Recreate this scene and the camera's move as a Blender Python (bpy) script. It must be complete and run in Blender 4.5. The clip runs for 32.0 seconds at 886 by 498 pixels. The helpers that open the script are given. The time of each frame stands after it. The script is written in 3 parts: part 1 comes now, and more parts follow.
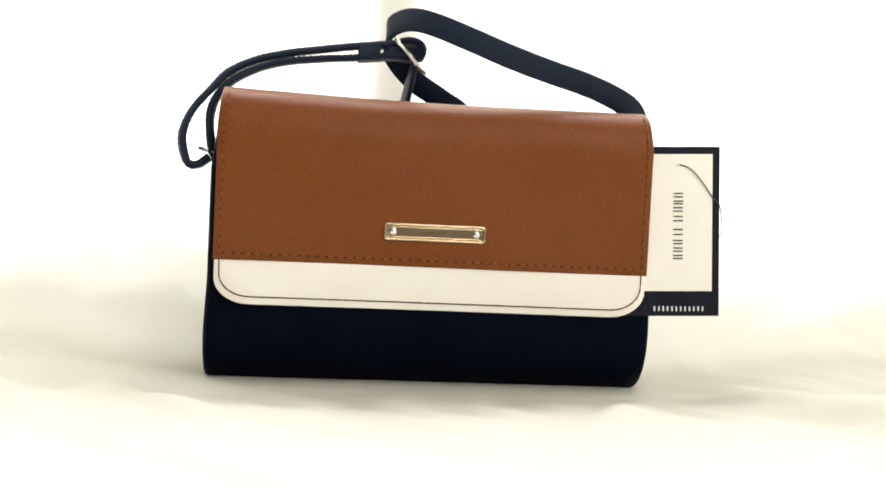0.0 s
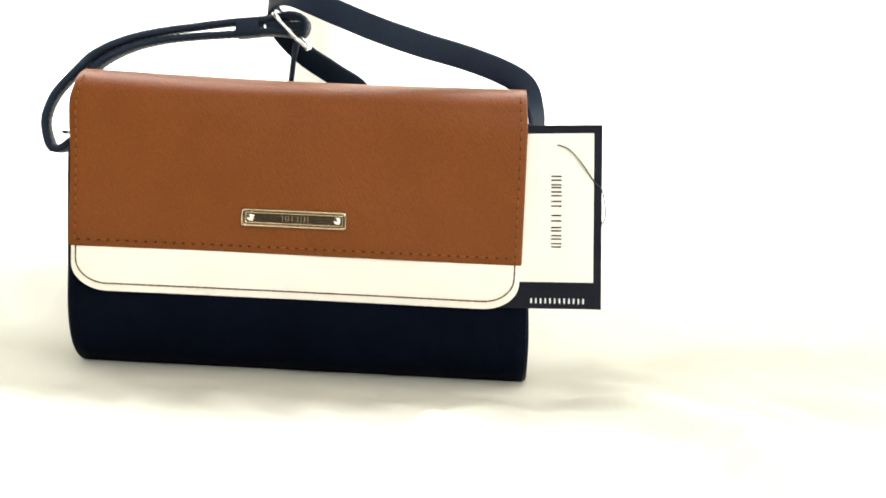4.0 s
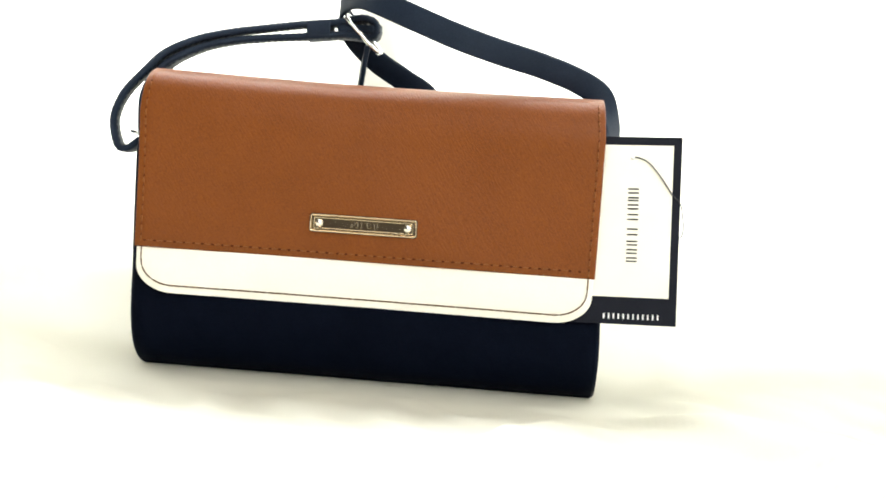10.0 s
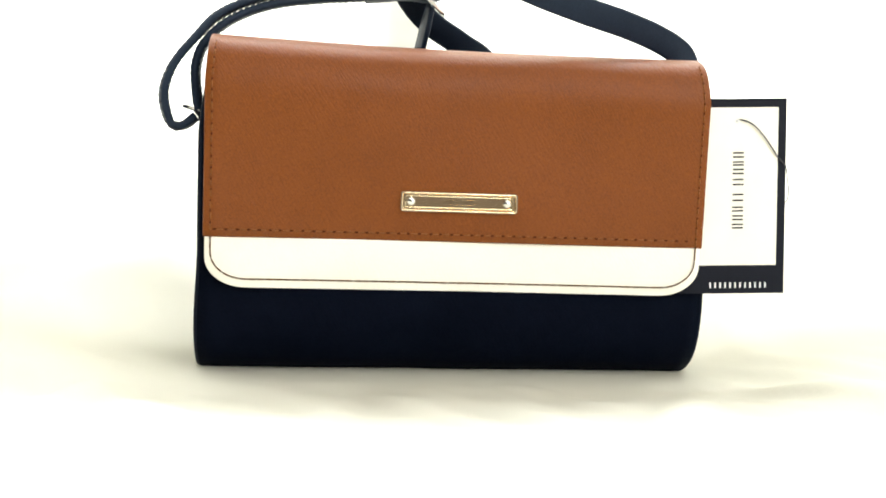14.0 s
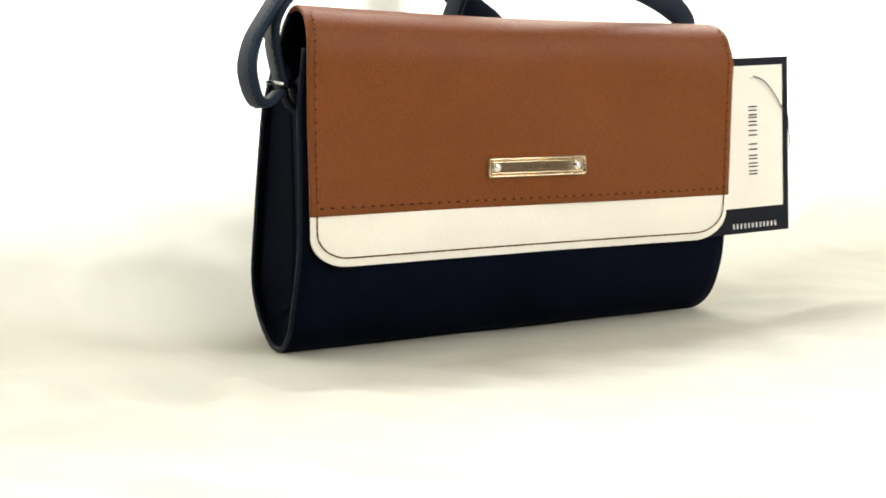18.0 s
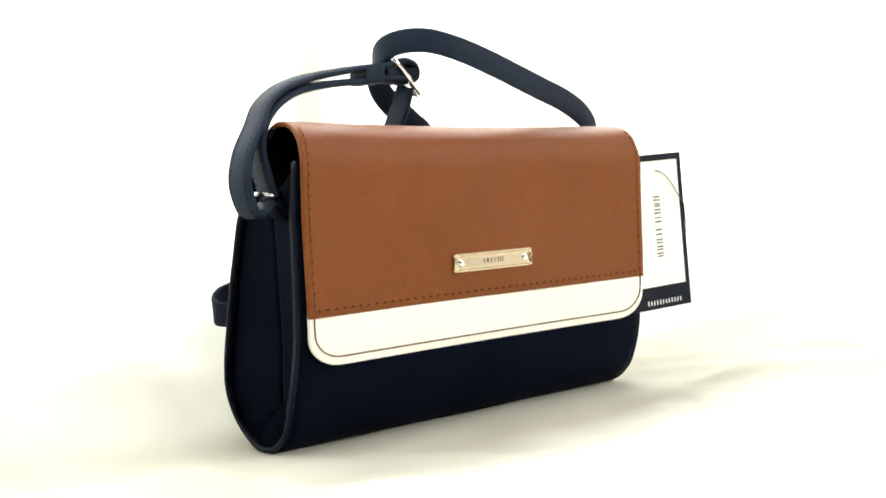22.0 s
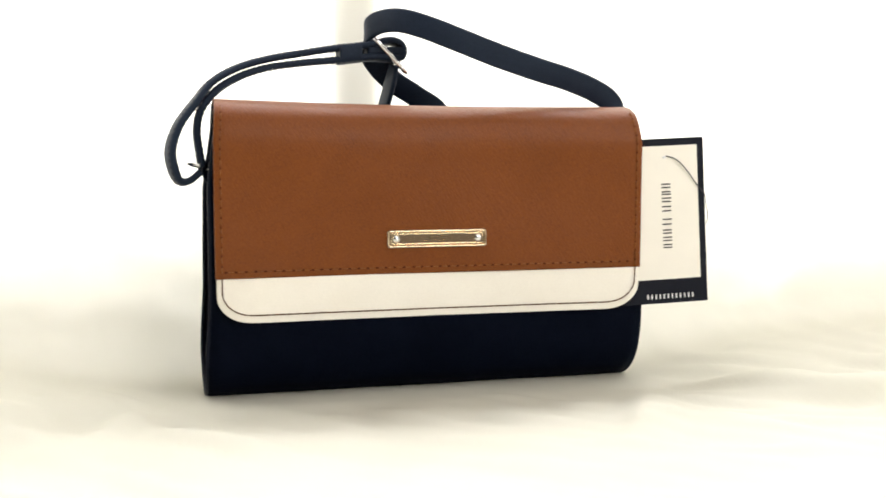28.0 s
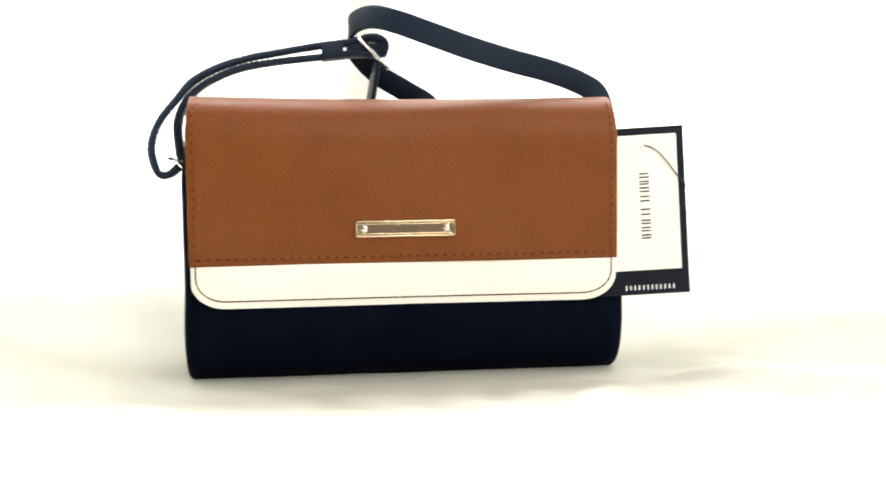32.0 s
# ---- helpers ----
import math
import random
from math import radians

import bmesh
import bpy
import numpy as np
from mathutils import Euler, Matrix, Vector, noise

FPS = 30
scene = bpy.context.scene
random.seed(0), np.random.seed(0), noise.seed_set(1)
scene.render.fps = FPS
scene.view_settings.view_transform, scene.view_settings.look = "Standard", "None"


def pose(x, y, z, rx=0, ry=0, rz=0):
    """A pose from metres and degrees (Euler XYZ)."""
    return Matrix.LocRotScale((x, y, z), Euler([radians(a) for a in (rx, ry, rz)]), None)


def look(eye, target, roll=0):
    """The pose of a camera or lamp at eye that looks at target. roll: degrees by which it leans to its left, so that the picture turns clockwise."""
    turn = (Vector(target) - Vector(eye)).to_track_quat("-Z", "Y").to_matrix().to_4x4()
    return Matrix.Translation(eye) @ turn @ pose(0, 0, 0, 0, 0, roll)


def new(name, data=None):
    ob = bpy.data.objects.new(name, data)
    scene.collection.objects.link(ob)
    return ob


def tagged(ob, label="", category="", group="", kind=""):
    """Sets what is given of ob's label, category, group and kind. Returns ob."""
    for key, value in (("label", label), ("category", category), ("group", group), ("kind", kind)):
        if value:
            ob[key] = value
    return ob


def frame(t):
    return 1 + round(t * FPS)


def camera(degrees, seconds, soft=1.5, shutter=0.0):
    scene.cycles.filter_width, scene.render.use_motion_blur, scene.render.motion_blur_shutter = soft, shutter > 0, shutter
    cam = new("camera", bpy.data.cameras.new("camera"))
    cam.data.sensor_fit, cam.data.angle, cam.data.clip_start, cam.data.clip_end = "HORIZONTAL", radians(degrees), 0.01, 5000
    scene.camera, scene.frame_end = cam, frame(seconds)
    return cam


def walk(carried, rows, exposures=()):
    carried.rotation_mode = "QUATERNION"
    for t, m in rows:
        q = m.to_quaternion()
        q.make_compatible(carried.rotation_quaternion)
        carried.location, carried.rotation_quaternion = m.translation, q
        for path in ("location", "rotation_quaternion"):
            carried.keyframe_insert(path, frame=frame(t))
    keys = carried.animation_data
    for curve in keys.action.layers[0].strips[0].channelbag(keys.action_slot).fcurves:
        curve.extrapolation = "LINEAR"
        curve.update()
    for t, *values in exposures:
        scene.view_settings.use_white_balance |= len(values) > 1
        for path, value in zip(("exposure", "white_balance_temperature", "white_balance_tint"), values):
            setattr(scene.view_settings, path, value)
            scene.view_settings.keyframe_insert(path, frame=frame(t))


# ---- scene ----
cam = camera(44.6, 32.0, soft=1.7, shutter=0.5)
PATH = [
    (0, (-0.0571, -0.5300, 0.0655), (0.1738, 1.4567, 0.0652), 2.45),
    (0.5, (-0.0506, -0.5272, 0.0685), (0.1879, 1.4583, 0.0433), 2.52),
    (1, (-0.0349, -0.5220, 0.0754), (0.2004, 1.4639, 0.0419), 2.60),
    (1.5, (-0.0265, -0.5162, 0.0742), (0.1417, 1.4740, -0.0293), 2.19),
    (2, (-0.0029, -0.5174, 0.0850), (0.0447, 1.4771, -0.0548), 2.04),
    (2.5, (0.0265, -0.5185, 0.0875), (0.0272, 1.4781, -0.0289), 2.15),
    (3, (0.0547, -0.5129, 0.0880), (0.0427, 1.4835, -0.0319), 2.29),
    (3.5, (0.0754, -0.5071, 0.0893), (0.0410, 1.4893, -0.0254), 2.29),
    (5.5, (0.1188, -0.5061, 0.0888), (-0.1118, 1.4790, 0.0099), 3.61),
    (6, (0.1150, -0.5040, 0.0861), (-0.0951, 1.4837, 0.0170), 3.50),
    (6.5, (0.1103, -0.5045, 0.0860), (-0.0899, 1.4841, 0.0123), 3.71),
    (7, (0.1096, -0.5021, 0.0877), (-0.0918, 1.4861, 0.0066), 3.74),
    (7.5, (0.1055, -0.5028, 0.0891), (-0.0903, 1.4859, 0.0084), 3.86),
    (8, (0.0996, -0.5035, 0.0891), (-0.0746, 1.4875, 0.0144), 3.82),
    (8.5, (0.0944, -0.5026, 0.0880), (-0.0751, 1.4886, 0.0086), 3.96),
    (9, (0.0898, -0.5014, 0.0875), (-0.0716, 1.4904, 0.0059), 4.04),
    (9.5, (0.0810, -0.4998, 0.0867), (-0.0680, 1.4925, -0.0052), 3.71),
    (10, (0.0695, -0.4976, 0.0869), (-0.0592, 1.4963, -0.0013), 4.03),
    (10.5, (0.0531, -0.4976, 0.0865), (-0.0433, 1.4978, -0.0075), 3.90),
    (11, (0.0395, -0.4940, 0.0827), (-0.0375, 1.5021, -0.0175), 3.89),
    (11.5, (0.0250, -0.4857, 0.0837), (0.0069, 1.5104, -0.0398), 3.32),
    (12, (0.0111, -0.4820, 0.0847), (0.0406, 1.5136, -0.0456), 2.80),
    (12.5, (-0.0096, -0.4756, 0.0835), (0.0621, 1.5191, -0.0418), 2.93),
    (13, (-0.0253, -0.4716, 0.0841), (0.0957, 1.5219, -0.0212), 2.85),
    (13.5, (-0.0465, -0.4645, 0.0842), (0.1463, 1.5228, -0.0318), 2.26),
    (14, (-0.0627, -0.4577, 0.0827), (0.1823, 1.5231, -0.0459), 1.88),
    (14.5, (-0.0804, -0.4488, 0.0828), (0.2283, 1.5192, -0.0958), 1.00),
    (16.5, (-0.1727, -0.4362, 0.0802), (0.4385, 1.4580, -0.1163), -1.46),
    (17, (-0.1956, -0.4364, 0.0781), (0.4540, 1.4460, -0.1075), -1.57),
    (17.5, (-0.2287, -0.4232, 0.0805), (0.5263, 1.4164, -0.1330), -1.35),
    (18, (-0.2512, -0.4098, 0.0846), (0.6382, 1.3707, -0.1124), -1.28),
    (18.5, (-0.2573, -0.4019, 0.0846), (0.7082, 1.3375, -0.1209), -1.88),
    (19, (-0.2700, -0.3909, 0.0838), (0.7680, 1.3083, -0.1042), -2.13),
    (19.5, (-0.2808, -0.3817, 0.0843), (0.8182, 1.2803, -0.0886), -3.36),
    (20, (-0.2918, -0.3777, 0.0816), (0.8491, 1.2523, -0.1214), -4.96),
    (20.5, (-0.3104, -0.3782, 0.0873), (0.8879, 1.2141, -0.0816), -4.47),
    (21, (-0.3235, -0.3854, 0.0911), (0.9089, 1.1866, -0.0083), -4.90),
    (21.5, (-0.3354, -0.3862, 0.0893), (0.9134, 1.1734, -0.0009), -4.76),
    (22, (-0.3471, -0.3891, 0.0914), (0.9182, 1.1591, 0.0474), -4.17),
    (22.5, (-0.3538, -0.3913, 0.0874), (0.9086, 1.1599, 0.0787), -3.80),
    (23, (-0.3562, -0.3902, 0.0889), (0.8933, 1.1714, 0.0761), -2.97),
    (23.5, (-0.3539, -0.3925, 0.0880), (0.8755, 1.1850, 0.0828), -2.77),
    (24, (-0.3481, -0.3948, 0.0851), (0.8565, 1.2018, 0.0823), -2.87),
    (24.5, (-0.3392, -0.3993, 0.0883), (0.8463, 1.2114, 0.0858), -2.72),
    (26.5, (-0.2342, -0.4711, 0.1006), (0.5932, 1.3476, 0.0125), -0.50),
    (27, (-0.2030, -0.4889, 0.1001), (0.4789, 1.3868, -0.0291), -0.78),
    (27.5, (-0.1684, -0.4998, 0.0986), (0.4117, 1.4113, -0.0067), -0.89),
    (28, (-0.1347, -0.5126, 0.0917), (0.3851, 1.4165, 0.0009), -0.69),
    (28.5, (-0.1118, -0.5169, 0.0943), (0.3791, 1.4177, -0.0336), -0.28),
    (29, (-0.0965, -0.5214, 0.0943), (0.3486, 1.4256, -0.0111), 0.09),
    (29.5, (-0.0816, -0.5260, 0.0894), (0.2695, 1.4383, -0.0456), 0.15),
    (30, (-0.0692, -0.5199, 0.0894), (0.2877, 1.4442, -0.0339), -0.03),
    (30.5, (-0.0630, -0.5270, 0.0884), (0.2456, 1.4481, 0.0262), -0.73),
    (31, (-0.0572, -0.5388, 0.0867), (0.1723, 1.4467, 0.0135), -1.82),
    (31.5, (-0.0517, -0.5471, 0.0892), (0.1347, 1.4418, -0.0088), -1.72),
    (32, (-0.0390, -0.5409, 0.0824), (0.1733, 1.4464, 0.0081), -1.03),
]
EXPOSURES = [(0.0, -0.25, 6600, 10), (1.0, 0.0, 6500, 8), (3.0, 0.05, 6500, 8), (6.0, 0.15, 6450, 6), (14.0, 0.22, 6500, 6), (17.0, -0.12, 6600, 9), (18.0, -0.17, 6600, 9), (19.0, 0.12, 6500, 8), (20.0, 0.58, 6450, 8), (21.5, 0.42, 6400, 6), (22.2, 0.1, 6450, 6), (23.2, -0.36, 6750, 9), (24.0, -0.60, 6900, 10), (27.3, -0.45, 6750, 11), (28.0, -0.25, 6600, 11), (29.0, 0.15, 6550, 9), (30.0, 0.3, 6500, 8), (31.0, 0.2, 6450, 8), (32.0, 0.1, 6450, 8)]
walk(cam, [(t, look(eye, target, roll)) for t, eye, target, roll in PATH], EXPOSURES)


# ---- light: a bright window behind a sheer white curtain, plus two added fill lamps ----
world = bpy.data.worlds.new("world")
scene.world = world
world.use_nodes = True
wn = world.node_tree
sky = wn.nodes.new("ShaderNodeTexSky")
sky.sky_type, sky.sun_disc = "NISHITA", False
sky.sun_elevation, sky.sun_rotation = radians(50), radians(20)
wn.nodes["Background"].inputs[1].default_value = 0.1
wn.links.new(sky.outputs[0], wn.nodes["Background"].inputs[0])


def area_lamp(name, m, size, size_y, watts, colour):
    data = bpy.data.lights.new(name, "AREA")
    data.shape, data.size, data.size_y, data.energy, data.color = "RECTANGLE", size, size_y, watts, colour
    ob = new(name, data)
    ob.matrix_world = m
    return ob


G = -0.004  # height of the cloth that the bag stands on
area_lamp("window_daylight", look((0.0, 0.50, 0.66), (0.0, -0.3, 0.22)), 2.6, 1.0, 108, (0.96, 0.98, 1.0))
# Added fill from the camera side, with no known source, lights the bag's front.
area_lamp("room_fill", look((0.75, -2.2, 1.15), (0.0, 0.0, 0.1)), 1.4, 0.9, 49, (0.99, 0.985, 0.98))
# Overhead fill is added too; it lifts the cloth and the flap's top.
area_lamp("ceiling_fill", look((0.0, -0.45, 1.95), (0.0, -0.40, 0.0)), 1.6, 1.2, 9, (0.99, 0.985, 0.98))


# ---- materials ----
def nodes_of(name):
    m = bpy.data.materials.new(name)
    m.use_nodes = True
    return m, m.node_tree, m.node_tree.nodes["Principled BSDF"]


def node(tree, kind, **values):
    n = tree.nodes.new(kind)
    for key, value in values.items():
        if key in n.inputs:
            n.inputs[key].default_value = value
    return n


def coords(tree, scale=(1, 1, 1), turn=(0, 0, 0)):
    c, r, m = tree.nodes.new("ShaderNodeTexCoord"), tree.nodes.new("ShaderNodeMapping"), tree.nodes.new("ShaderNodeMapping")
    r.inputs["Location"].default_value = (3.17, 5.31, 2.73)
    r.inputs["Rotation"].default_value, m.inputs["Scale"].default_value = [radians(a) for a in turn], scale
    tree.links.new(c.outputs["Object"], r.inputs["Vector"])
    tree.links.new(r.outputs[0], m.inputs["Vector"])
    return m.outputs[0]


def ramp(tree, source, low, high, a, b):
    r = tree.nodes.new("ShaderNodeMapRange")
    r.inputs[1].default_value, r.inputs[2].default_value, r.inputs[3].default_value, r.inputs[4].default_value = low, high, a, b
    tree.links.new(source, r.inputs[0])
    return r.outputs[0]


def mixed(tree, factor, a, b):
    m = tree.nodes.new("ShaderNodeMix")
    m.data_type = "RGBA"
    m.inputs[6].default_value, m.inputs[7].default_value = (*a, 1), (*b, 1)
    tree.links.new(factor, m.inputs[0])
    return m.outputs[2]


def leather(name, dark, light, rough=0.45, grain=0.25, hatch=0.5, gloss=0.5, flecks=0.2, sheen=0.0):
    """Coated leather with a pressed crosshatch grain, worn a little unevenly."""
    m, t, b = nodes_of(name)
    big = node(t, "ShaderNodeTexNoise", Scale=38.0, Detail=5.0, Roughness=0.6)
    t.links.new(coords(t), big.inputs["Vector"])
    t.links.new(mixed(t, ramp(t, big.outputs[0], 0.3, 0.7, 0, 1), dark, light), b.inputs["Base Color"])
    fleck = node(t, "ShaderNodeTexNoise", Scale=1300.0, Detail=4.0, Roughness=0.7)
    t.links.new(coords(t), fleck.inputs["Vector"])
    hue = node(t, "ShaderNodeHueSaturation")
    t.links.new(b.inputs["Base Color"].links[0].from_socket, hue.inputs["Color"])
    t.links.new(ramp(t, fleck.outputs[0], 0.3, 0.7, 1 - flecks, 1 + flecks), hue.inputs["Value"])
    t.links.new(hue.outputs[0], b.inputs["Base Color"])
    strokes = []
    for turn, deep in ((50, 0.35), (-58, 1.0)):
        n = node(t, "ShaderNodeTexNoise", Scale=1.0, Detail=1.0, Roughness=0.5)
        t.links.new(coords(t, (300, 300, 1750), (0, turn, 0)), n.inputs["Vector"])
        strokes.append(ramp(t, n.outputs[0], 0.40, 0.60, 0, deep))
    both = t.nodes.new("ShaderNodeMath")
    both.operation = "MAXIMUM"
    t.links.new(strokes[0], both.inputs[0])
    t.links.new(strokes[1], both.inputs[1])
    fine = node(t, "ShaderNodeTexNoise", Scale=1900.0, Detail=3.0, Roughness=0.6)
    t.links.new(coords(t), fine.inputs["Vector"])
    b1 = node(t, "ShaderNodeBump", Strength=hatch, Distance=0.0003)
    b2 = node(t, "ShaderNodeBump", Strength=grain, Distance=0.00008)
    t.links.new(both.outputs[0], b1.inputs["Height"])
    t.links.new(fine.outputs[0], b2.inputs["Height"])
    t.links.new(b1.outputs[0], b2.inputs["Normal"])
    t.links.new(b2.outputs[0], b.inputs["Normal"])
    t.links.new(ramp(t, big.outputs[0], 0.2, 0.8, rough - 0.06, rough + 0.08), b.inputs["Roughness"])
    b.inputs["Specular IOR Level"].default_value = gloss
    b.inputs["Sheen Weight"].default_value, b.inputs["Sheen Roughness"].default_value = sheen, 0.45
    b.inputs["Sheen Tint"].default_value = (1.0, 0.88, 0.82, 1)
    return m


def plain(name, colour, rough, metal=0.0, vary=0.06, scale=120.0, bump=0.0, gloss=0.5):
    m, t, b = nodes_of(name)
    n = node(t, "ShaderNodeTexNoise", Scale=scale, Detail=5.0, Roughness=0.6)
    t.links.new(coords(t), n.inputs["Vector"])
    low = [c * (1 - vary) for c in colour]
    high = [min(1, c * (1 + vary)) for c in colour]
    t.links.new(mixed(t, ramp(t, n.outputs[0], 0.3, 0.7, 0, 1), low, high), b.inputs["Base Color"])
    t.links.new(ramp(t, n.outputs[0], 0.3, 0.7, max(0.02, rough * 0.85), min(1, rough * 1.15)), b.inputs["Roughness"])
    b.inputs["Metallic"].default_value = metal
    b.inputs["Specular IOR Level"].default_value = gloss
    if bump:
        k = node(t, "ShaderNodeBump", Strength=0.4, Distance=bump)
        t.links.new(n.outputs[0], k.inputs["Height"])
        t.links.new(k.outputs[0], b.inputs["Normal"])
    return m


def cloth(name, colour, through_light):
    """White cotton with soft creases; it lets part of the light through."""
    m, t, b = nodes_of(name)
    b.inputs["Roughness"].default_value = 0.9
    b.inputs["Specular IOR Level"].default_value = 0.15
    n = node(t, "ShaderNodeTexNoise", Scale=9.0, Detail=6.0, Roughness=0.55)
    t.links.new(coords(t), n.inputs["Vector"])
    low = (colour[0] * 0.97, colour[1] * 0.965, colour[2] * 0.95)
    t.links.new(mixed(t, ramp(t, n.outputs[0], 0.3, 0.7, 0, 1), low, colour), b.inputs["Base Color"])
    b2 = node(t, "ShaderNodeBump", Strength=0.35, Distance=0.004)
    t.links.new(n.outputs[0], b2.inputs["Height"])
    t.links.new(b2.outputs[0], b.inputs["Normal"])
    if through_light:
        tr = node(t, "ShaderNodeBsdfTranslucent", Color=(*colour, 1))
        mix = node(t, "ShaderNodeMixShader", Fac=through_light)
        out = t.nodes["Material Output"]
        t.links.new(b.outputs[0], mix.inputs[1])
        t.links.new(tr.outputs[0], mix.inputs[2])
        t.links.new(mix.outputs[0], out.inputs[0])
    return m


TAN = leather("tan_leather", (0.147, 0.0370, 0.0024), (0.167, 0.0435, 0.0036), 0.45, 0.25, 0.30, 0.20, sheen=0.04)
NAVY = leather("navy_leather", (0.0017, 0.0029, 0.0074), (0.0027, 0.0044, 0.0105), 0.58, 0.3, 0.30, 0.02)
GUSSET = leather("dark_navy_leather", (0.0016, 0.0026, 0.0062), (0.0024, 0.0038, 0.0085), 0.66, 0.3, 0.3, 0.01)
STRAP = leather("navy_strap_leather", (0.0103, 0.0160, 0.0285), (0.0140, 0.0212, 0.0365), 0.55, 0.35, 0.06, 0.10)
# Piping base is lighter than the body's to suggest its ridge highlight.
PIPING = leather("lightened_piping_leather", (0.0036, 0.0054, 0.0118), (0.0052, 0.0076, 0.0160), 0.45, 0.3, 0.1, 0.10)
LINING = plain("black_lining", (0.0007, 0.0007, 0.0012), 0.95, gloss=0.0)
CREAM = leather("cream_leather", (0.83, 0.785, 0.69), (0.86, 0.82, 0.73), 0.5, 0.2, 0.15, 0.3, 0.03)
TAN_THREAD = plain("tan_thread", (0.200, 0.070, 0.018), 0.8, vary=0.3, scale=900, gloss=0.2)
SIDE_HOLES = plain("red_brown_holes", (0.090, 0.024, 0.006), 0.85, vary=0.3, scale=900, gloss=0.1)
BOTTOM_HOLES = plain("dark_tan_holes", (0.070, 0.019, 0.005), 0.9, vary=0.3, scale=900, gloss=0.05)
BROWN_THREAD = plain("brown_thread", (0.110, 0.055, 0.021), 0.9, vary=0.4, scale=900, gloss=0.05)
NAVY_THREAD = plain("navy_thread", (0.0050, 0.0070, 0.0120), 0.95, vary=0.3, scale=900, gloss=0.02)
GOLD = plain("pale_gold", (0.82, 0.69, 0.49), 0.06, 1.0, 0.04, 300)
STEEL = plain("nickel", (0.78, 0.77, 0.76), 0.16, 1.0, 0.04, 300)
CARD = plain("cream_card", (0.83, 0.79, 0.70), 0.6, 0, 0.02, 60)
CARD_DARK = plain("charcoal_print", (0.009, 0.010, 0.016), 0.55, 0, 0.1, 300, gloss=0.1)
INK = plain("black_ink", (0.012, 0.012, 0.015), 0.8, gloss=0.05)
WHITE_INK = plain("white_ink", (0.75, 0.75, 0.75), 0.6)
ELASTIC = plain("black_elastic", (0.015, 0.015, 0.018), 0.6, vary=0.2, scale=800)
SHEER = cloth("white_cotton", (0.83, 0.802, 0.698), 0.47)
STRIP_CLOTH = cloth("pale_strip_cotton", (0.75, 0.75, 0.765), 0.46)
PAINT = plain("white_wall_paint", (0.72, 0.70, 0.66), 0.8, 0, 0.03, 6, 0.0005)
# Floor out of view, kept dark so the name plate mirrors a dark room.
UNSEEN_FLOOR = plain("unseen_brown_floor", (0.10, 0.055, 0.03), 0.5, 0, 0.2, 12)
UNSEEN_DARK = plain("unseen_dark_wall", (0.030, 0.022, 0.016), 0.85, 0, 0.05, 6, 0.0005)
# Lighter tone for half of the south wall, so the plate mirrors gold.
UNSEEN_BRIGHT = plain("unseen_bright_wall", (0.13, 0.103, 0.078), 0.85, 0, 0.05, 6, 0.0005)
BOARD_PAINT = plain("grey_board_paint", (0.42, 0.42, 0.42), 0.6, 0, 0.06, 30)
PAINT_FRAME = plain("white_frame_paint", (0.70, 0.66, 0.58), 0.4, 0, 0.03, 30)


# ---- mesh helpers ----
def mesh_from(name, verts, faces, smooth=True):
    me = bpy.data.meshes.new(name)
    me.from_pydata([tuple(v) for v in verts], [], faces)
    me.validate()
    me.update()
    if smooth:
        me.polygons.foreach_set("use_smooth", [True] * len(me.polygons))
    return me


def part(name, data, material, parent=None, label=""):
    """Links a mesh or a bmesh as one object under a thing or a part."""
    if isinstance(data, bmesh.types.BMesh):
        bm, data = data, bpy.data.meshes.new(name)
        bm.to_mesh(data)
        bm.free()
    data.materials.clear()
    data.materials.append(material)
    ob = new(name, data)
    if parent:
        ob.parent = parent
    if label:
        ob["label"] = label
    return ob


def smooth_curve(points, count):
    """Points spread evenly on a Catmull-Rom curve through the given ones (any number of columns)."""
    p = np.array(points, float)
    p = np.vstack([2 * p[0] - p[1], p, 2 * p[-1] - p[-2]])
    out = []
    for i in range(1, len(p) - 2):
        for s in np.linspace(0, 1, 24, endpoint=False):
            a, b, c, d = p[i - 1], p[i], p[i + 1], p[i + 2]
            out.append(0.5 * (2 * b + (c - a) * s + (2 * a - 5 * b + 4 * c - d) * s * s + (3 * b - a - 3 * c + d) * s ** 3))
    out.append(p[-2])
    out = np.array(out)
    k = min(3, out.shape[1])
    run = np.concatenate([[0], np.cumsum(np.linalg.norm(np.diff(out[:, :k], axis=0), axis=1))])
    at = np.linspace(0, run[-1], count)
    return np.stack([np.interp(at, run, out[:, j]) for j in range(out.shape[1])], axis=1)


